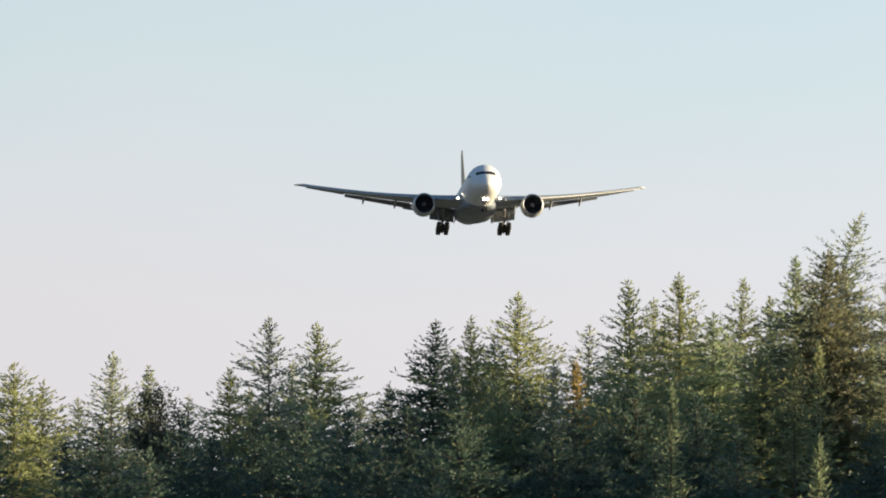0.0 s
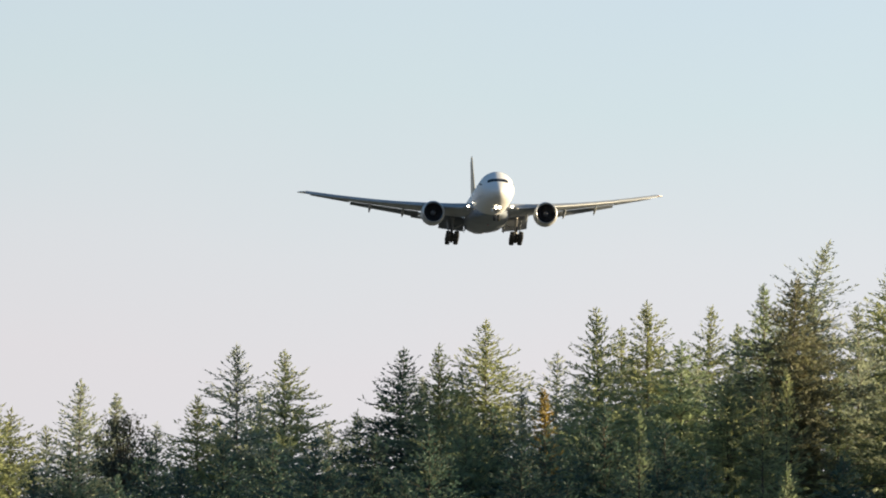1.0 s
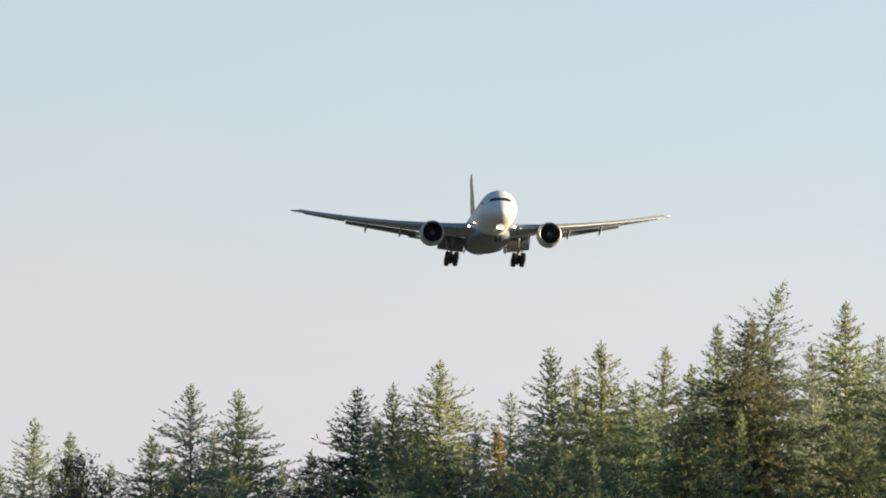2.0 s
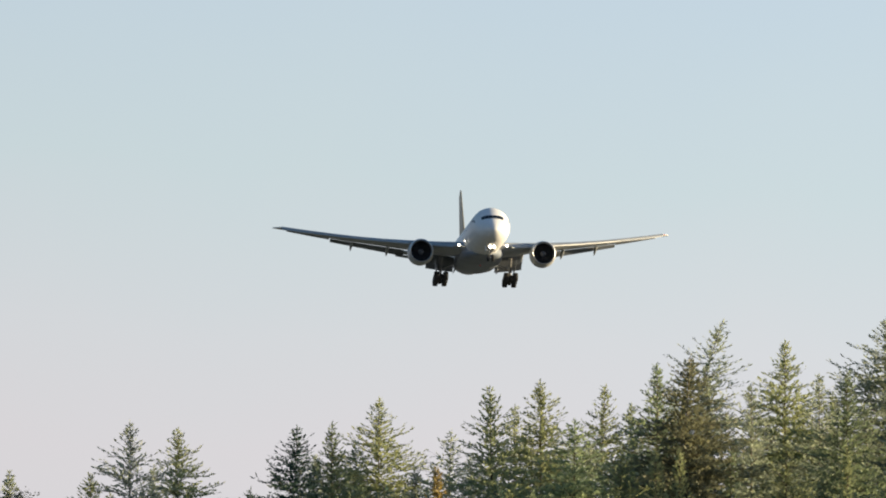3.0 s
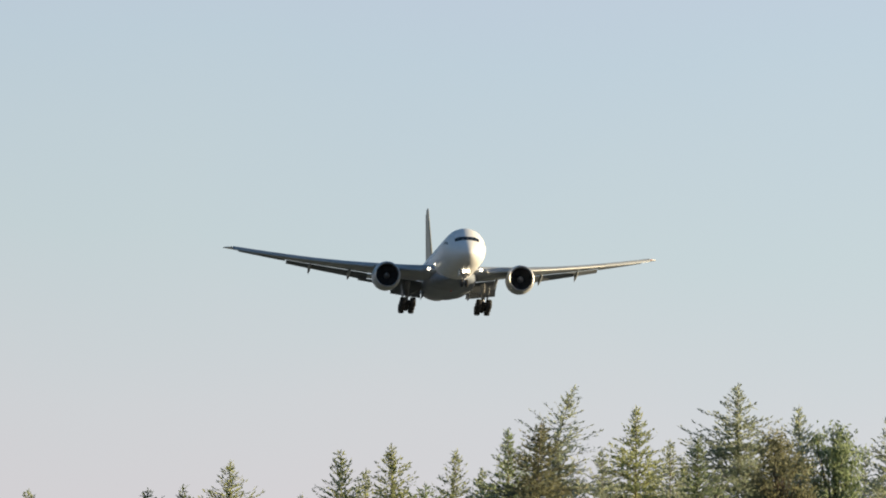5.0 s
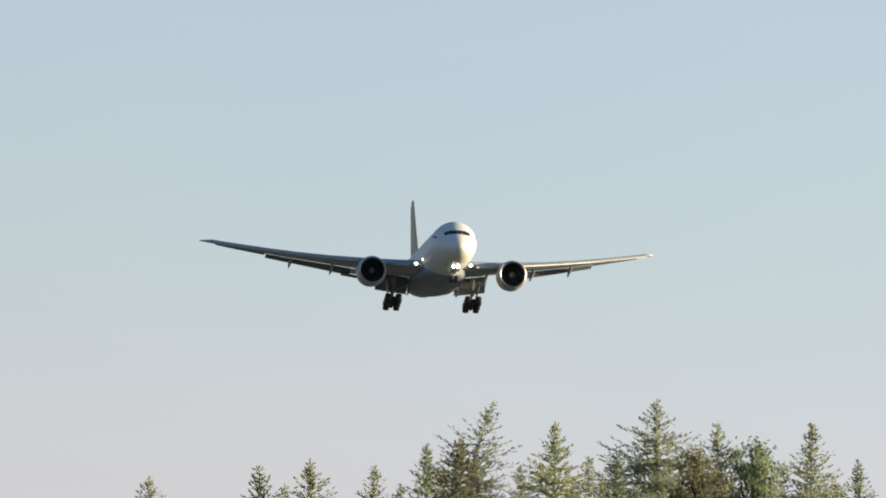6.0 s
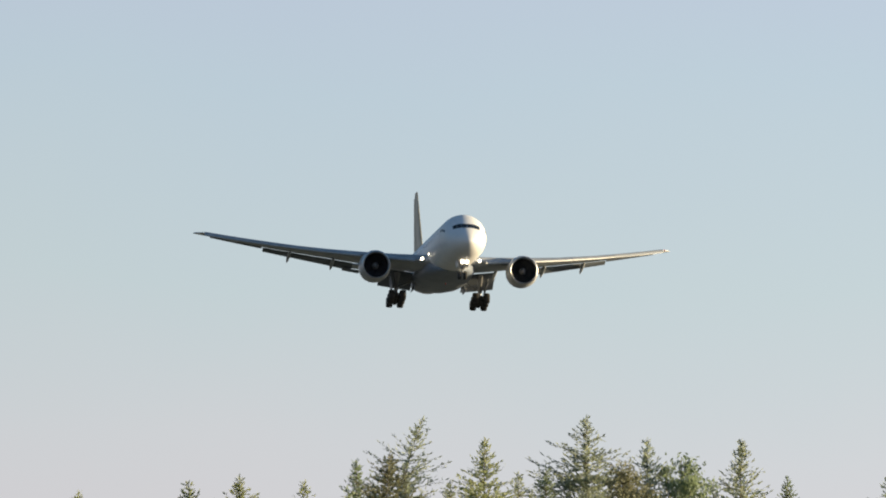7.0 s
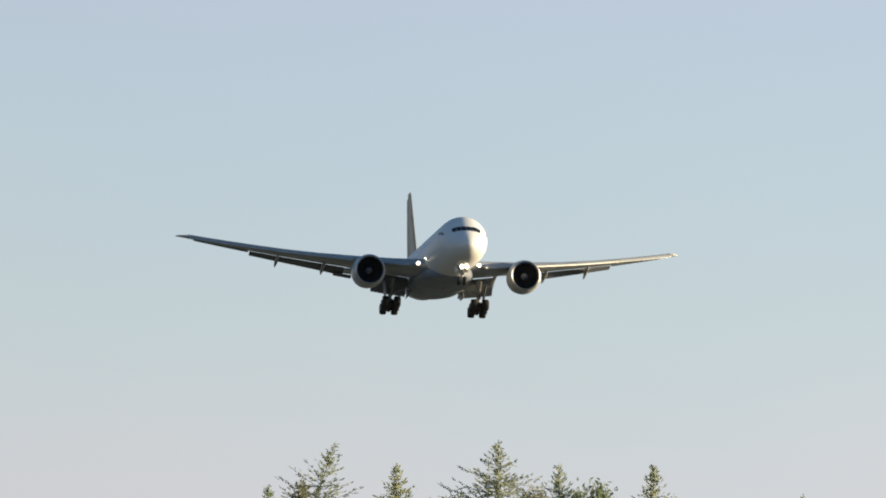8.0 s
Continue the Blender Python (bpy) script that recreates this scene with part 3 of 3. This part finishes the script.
def trunk_mesh(name, limbs, axis, height, foot, tip=0.006):
    """Tapered trunk with its limbs, as one mesh."""
    verts, faces = [], []
    n = 9
    levels = [height, height * 0.85, height * 0.6, height * 0.35, 9.0, 6.0, 4.0, 2.6, 1.5, 0.7, 0.05]
    for i, s in enumerate(levels):
        c = axis(s)
        r = tip + (foot - tip) * (s / height) ** 1.15 * (1.35 if i == 0 else 1.0)
        c = (c[0], c[1], -0.05) if i == 0 else c
        for k in range(n):
            t = 2 * math.pi * k / n
            verts.append((c[0] + r * math.cos(t), c[1] + r * math.sin(t), c[2]))
    for i in range(len(levels) - 1):
        for k in range(n):
            faces.append((i * n + k, i * n + (k + 1) % n, (i + 1) * n + (k + 1) % n, (i + 1) * n + k))
    for x0, y0, z0, x1, y1, z1, r0, r1 in limbs:
        b = len(verts)
        w = Vector((x1 - x0, y1 - y0, z1 - z0)).normalized()
        u = w.orthogonal().normalized()
        v = w.cross(u)
        for p, r in ((Vector((x0, y0, z0)), r0), (Vector((x1, y1, z1)), r1)):
            for k in range(3):
                verts.append(tuple(p + r * (u * math.cos(2.094 * k) + v * math.sin(2.094 * k))))
        faces += [(b + k, b + (k + 1) % 3, b + 3 + (k + 1) % 3, b + 3 + k) for k in range(3)]
    me = bpy.data.meshes.new(name)
    me.from_pydata(verts, [], faces)
    me.shade_smooth()
    return me


def plant(name, data, height, foot, mat, label, category, seed, group):
    limbs, sprays, axis = data
    tree = tagged(new(name), label, category, group)
    t = new("trunk", trunk_mesh("trunk", limbs, axis, height, foot))
    t.data.materials.append(M["bark"])
    t.parent = tree
    c = new("crown", crown_mesh("crown", sprays, seed))
    c.data.materials.append(M[mat])
    c.parent = tree
    return tree


def spot(az, el, dist):
    """Where a tree stands, and its height, from the direction of its tip: degrees to the left of ahead, degrees up, metres off."""
    a = radians(az)
    return -dist * math.sin(a), dist * math.cos(a), EYE[2] + dist * math.tan(radians(el))


WOOD = "conifers of the wood"
KINDS = {
    # spread, power, cap, lift, gap, density, bare, tuft
    "fir": dict(spread=0.66, power=1.12, cap=3.1, lift=36, gap=0.29, density=1.05),
    "airy": dict(spread=0.64, power=1.12, cap=2.9, lift=40, gap=0.34, density=0.9, bare=0.06, tuft=0.95),
    "dense": dict(spread=0.86, power=0.86, cap=2.8, lift=28, gap=0.27, density=1.05, tuft=1.05),
    "slim": dict(spread=0.52, power=1.1, cap=2.4, lift=42, gap=0.28, density=1.05),
    "spire": dict(spread=0.31, power=0.80, cap=0.75, lift=48, gap=0.30, density=1.0),
    "wide": dict(spread=0.80, power=1.08, cap=3.5, lift=28, gap=0.30, density=1.05),
}
# azimuth, elevation, distance, kind, colour, lean
SKYLINE = [
    (2.33, 4.39, 330, "dense", "olive", 0.0), (2.17, 4.29, 333, "wide", "olive", 0.1), (1.79, 4.45, 338, "airy", "grey", 0.1), (1.60, 4.37, 336, "slim", "grey", 0.0),
    (1.16, 4.36, 331, "fir", "olive", 0.0), (0.945, 4.64, 342, "airy", "grey", 0.0), (0.687, 4.605, 334, "fir", "olive", 0.0), (0.45, 4.22, 338, "airy", "grey", 0.0),
    (0.29, 4.28, 336, "wide", "olive", 0.0), (0.035, 4.615, 330, "wide", "deep", 0.15), (-0.152, 4.638, 333, "slim", "green", 0.0), (-0.406, 4.775, 334, "fir", "olive", 0.0),
    (-0.80, 4.60, 340, "airy", "grey", 0.1), (-1.006, 4.833, 334, "slim", "olive", -0.1), (-1.285, 4.872, 337, "fir", "olive", 0.0), (-1.47, 4.66, 332, "dense", "green", 0.0),
    (-1.64, 4.845, 340, "airy", "olive", 0.2), (-1.92, 4.961, 333, "slim", "green", 0.0), (-2.10, 5.0, 331, "dense", "brown", 0.2), (-2.281, 5.197, 335, "airy", "grey", 0.95),
    (-2.43, 4.86, 339, "airy", "grey", 0.0), (-2.614, 5.086, 333, "fir", "olive", 0.0), (-2.80, 4.905, 338, "airy", "grey", 0.0), (-2.95, 4.93, 334, "slim", "green", 0.0),
    (-3.166, 5.209, 337, "wide", "grey", 0.0), (-3.38, 4.90, 332, "dense", "brown", 0.0), (-3.495, 5.09, 339, "slim", "grey", -0.1), (-3.86, 4.87, 338, "airy", "grey", 0.0),
    (-4.017, 5.09, 333, "slim", "grey", 0.1), (-4.263, 4.89, 336, "slim", "green", 0.0), (-4.83, 4.93, 336, "fir", "green", 0.0), (-5.02, 4.78, 334, "fir", "green", 0.0), (-5.3, 4.86, 338, "wide", "deep", 0.0),
]
# shorter trees in front, whose tips show before the darker mass; their dark green includes shade
FRONT = [
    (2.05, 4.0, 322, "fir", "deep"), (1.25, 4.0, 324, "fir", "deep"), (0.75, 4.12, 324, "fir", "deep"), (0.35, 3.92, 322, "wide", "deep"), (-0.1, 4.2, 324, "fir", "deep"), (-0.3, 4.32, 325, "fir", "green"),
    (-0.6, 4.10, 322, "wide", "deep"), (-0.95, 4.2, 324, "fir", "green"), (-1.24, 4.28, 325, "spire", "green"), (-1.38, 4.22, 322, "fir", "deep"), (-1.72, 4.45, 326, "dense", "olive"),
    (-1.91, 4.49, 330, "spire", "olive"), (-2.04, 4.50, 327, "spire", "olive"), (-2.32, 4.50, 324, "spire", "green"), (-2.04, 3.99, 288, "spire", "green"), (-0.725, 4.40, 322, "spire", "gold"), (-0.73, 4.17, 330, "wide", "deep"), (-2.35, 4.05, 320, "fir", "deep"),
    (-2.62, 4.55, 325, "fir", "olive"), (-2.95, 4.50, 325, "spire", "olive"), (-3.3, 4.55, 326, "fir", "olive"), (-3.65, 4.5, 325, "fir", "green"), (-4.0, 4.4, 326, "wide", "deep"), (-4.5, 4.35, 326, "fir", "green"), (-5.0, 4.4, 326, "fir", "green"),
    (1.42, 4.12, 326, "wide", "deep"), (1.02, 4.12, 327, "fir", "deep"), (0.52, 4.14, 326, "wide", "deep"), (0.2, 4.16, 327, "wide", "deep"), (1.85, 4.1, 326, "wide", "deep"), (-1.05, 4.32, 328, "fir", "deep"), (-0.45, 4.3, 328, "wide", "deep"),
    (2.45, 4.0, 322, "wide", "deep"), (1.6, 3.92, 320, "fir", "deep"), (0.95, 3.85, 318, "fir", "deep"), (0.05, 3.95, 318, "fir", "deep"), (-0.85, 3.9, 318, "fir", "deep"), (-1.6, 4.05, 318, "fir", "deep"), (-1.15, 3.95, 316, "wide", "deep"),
]
LOOKS = {"spire": "young conifer with a narrow spire top", "fir": "conifer with upswept whorled branches", "airy": "thin conifer with sparse open branches", "dense": "bushy conifer with a thick crown", "slim": "slender young conifer with a narrow pointed top", "wide": "broad conifer with level spreading branches"}
HUES = {"gold": "orange-gold", "brown": "olive-brown", "olive": "yellow-green", "green": "green", "deep": "dark green", "grey": "pale grey-green"}


def make_wood():
    for i, (az, el, dist, kind, mat, lean) in enumerate(SKYLINE):
        x, y, h = spot(az, el, dist + 44 * ((i * 0.618) % 1.0) - 14 + (8 if mat == "grey" else 0))
        tree = plant("conifer", conifer_data(h, seed=100 + i, lean=(lean, 0.0), **KINDS[kind]), h, 0.011 * h, mat, HUES[mat] + " " + LOOKS[kind], "tree", 100 + i, WOOD)
        tree.matrix_basis = pose(x - lean, y, 0, 0, 0, 0)
    # thin young trees stand a little further back, between the neighbours
    crests = sorted(SKYLINE)
    for i, (a, b) in enumerate(zip(crests, crests[1:])):
        if b[0] - a[0] < 0.15:
            continue
        x, y, h = spot((a[0] + b[0]) / 2, min(a[1], b[1]) - 0.10 - 0.05 * (i % 3), 352 + 9 * (i % 4))
        mat = "grey" if i % 3 else "olive"
        tree = plant("conifer", conifer_data(h, seed=500 + i, fine=3.5, **KINDS["airy"]), h, 0.010 * h, mat, HUES[mat] + " " + LOOKS["airy"], "tree", 500 + i, WOOD)
        tree.matrix_basis = pose(x, y, 0)
    bases = {}
    for i, (az, el, dist, kind, mat) in enumerate(FRONT):
        x, y, h = spot(az, el, dist - 26 * ((i * 0.618) % 1.0))
        label = HUES[mat] + " " + LOOKS[kind]
        tree = plant("conifer", conifer_data(h, seed=300 + i, fine=3.8, **KINDS[kind]), h, 0.011 * h, mat, label, "tree", 300 + i, WOOD)
        tree.matrix_basis = pose(x, y, 0, 0, 0, 0)
        bases[(kind, mat)] = (tree, h)
    for name, az, el, dist, radius, tall, mat, weep, label in (
            ("broadleaf_tree", 1.56, 4.26, 322, 0.95, 1.3, "rust", 0.3, "dark brown-leaved round tree among paler conifers"),
            ("broadleaf_tree", -3.685, 5.0, 336, 0.95, 1.9, "green", 1.4, "weeping grey-green tree with a rounded drooping crown"),
            ("broadleaf_tree", -3.40, 4.95, 328, 1.0, 1.6, "brown", 0.5, "bushy olive-brown round-topped tree between conifers")):
        x, y, h = spot(az, el, dist)
        tree = plant(name, broadleaf_data(h, radius, tall, int(1000 * abs(az)), int(2300 * radius * tall) + 400, 0.11, weep), h, 0.008 * h, mat, label, "tree", 7, "")
        tree.matrix_basis = pose(x, y, 0)
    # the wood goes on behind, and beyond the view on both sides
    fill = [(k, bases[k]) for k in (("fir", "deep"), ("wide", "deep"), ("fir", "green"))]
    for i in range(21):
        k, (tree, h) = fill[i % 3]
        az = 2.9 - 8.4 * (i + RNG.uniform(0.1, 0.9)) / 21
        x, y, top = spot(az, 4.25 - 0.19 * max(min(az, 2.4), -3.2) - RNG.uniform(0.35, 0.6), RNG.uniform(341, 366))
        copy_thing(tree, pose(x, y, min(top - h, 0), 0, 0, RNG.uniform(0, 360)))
    for i in range(5):
        k, (tree, h) = fill[i % 3]
        copy_thing(tree, pose(RNG.uniform(-34, -19), RNG.uniform(318, 350), 0, 0, 0, RNG.uniform(0, 360)))
    # a dark mass further back closes the gaps between the lower trunks, shade put into its green
    back_h = 27.0
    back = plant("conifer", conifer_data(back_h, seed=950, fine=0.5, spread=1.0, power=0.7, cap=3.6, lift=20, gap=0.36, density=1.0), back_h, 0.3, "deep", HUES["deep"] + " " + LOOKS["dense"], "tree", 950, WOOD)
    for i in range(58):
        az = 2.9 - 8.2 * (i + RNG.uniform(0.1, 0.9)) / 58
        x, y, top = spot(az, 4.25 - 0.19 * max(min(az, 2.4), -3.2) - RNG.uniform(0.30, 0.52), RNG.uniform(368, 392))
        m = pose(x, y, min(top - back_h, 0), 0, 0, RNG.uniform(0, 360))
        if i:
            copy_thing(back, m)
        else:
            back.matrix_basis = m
    # taller stand added out of view, to shade the wood's lower half from the low sun
    shade_h = 30.2
    tall = plant("conifer", conifer_data(shade_h, seed=900, fine=0.5, **dict(KINDS["wide"], gap=0.36, density=1.1)), shade_h, 0.34, "deep", HUES["deep"] + " " + LOOKS["wide"], "tree", 900, WOOD)
    shade_spots = [(33 + 2.6 * (i % 9) + RNG.uniform(-1, 1), 286 + 5.2 * (i // 9) * 2 + 5.2 * (i % 2) + RNG.uniform(-1.5, 1.5)) for i in range(54)]
    tall.matrix_basis = pose(*shade_spots[0], 0)
    for x, y in shade_spots[1:]:
        copy_thing(tall, pose(x, y, -RNG.uniform(0, 1.6), 0, 0, RNG.uniform(0, 360)))


make_ground()
plane = airliner()
make_wood()


def motions():
    """The airliner's descent: a straight glide path of about three degrees at 72 m/s."""
    rows = []
    for k in range(9):
        t = float(k)
        d = t - 3.5
        rows.append((t, pose(32.87 + 7.301 * d + 0.0305 * d * d, 1588.5 - 71.6 * d, 162.48 - 4.009 * d - 0.1128 * d * d, -0.518 - 0.11 * d, -1.2 + 0.169 * d, 4.2 + 0.04 * d - 90)))
    walk(plane, rows)


motions()
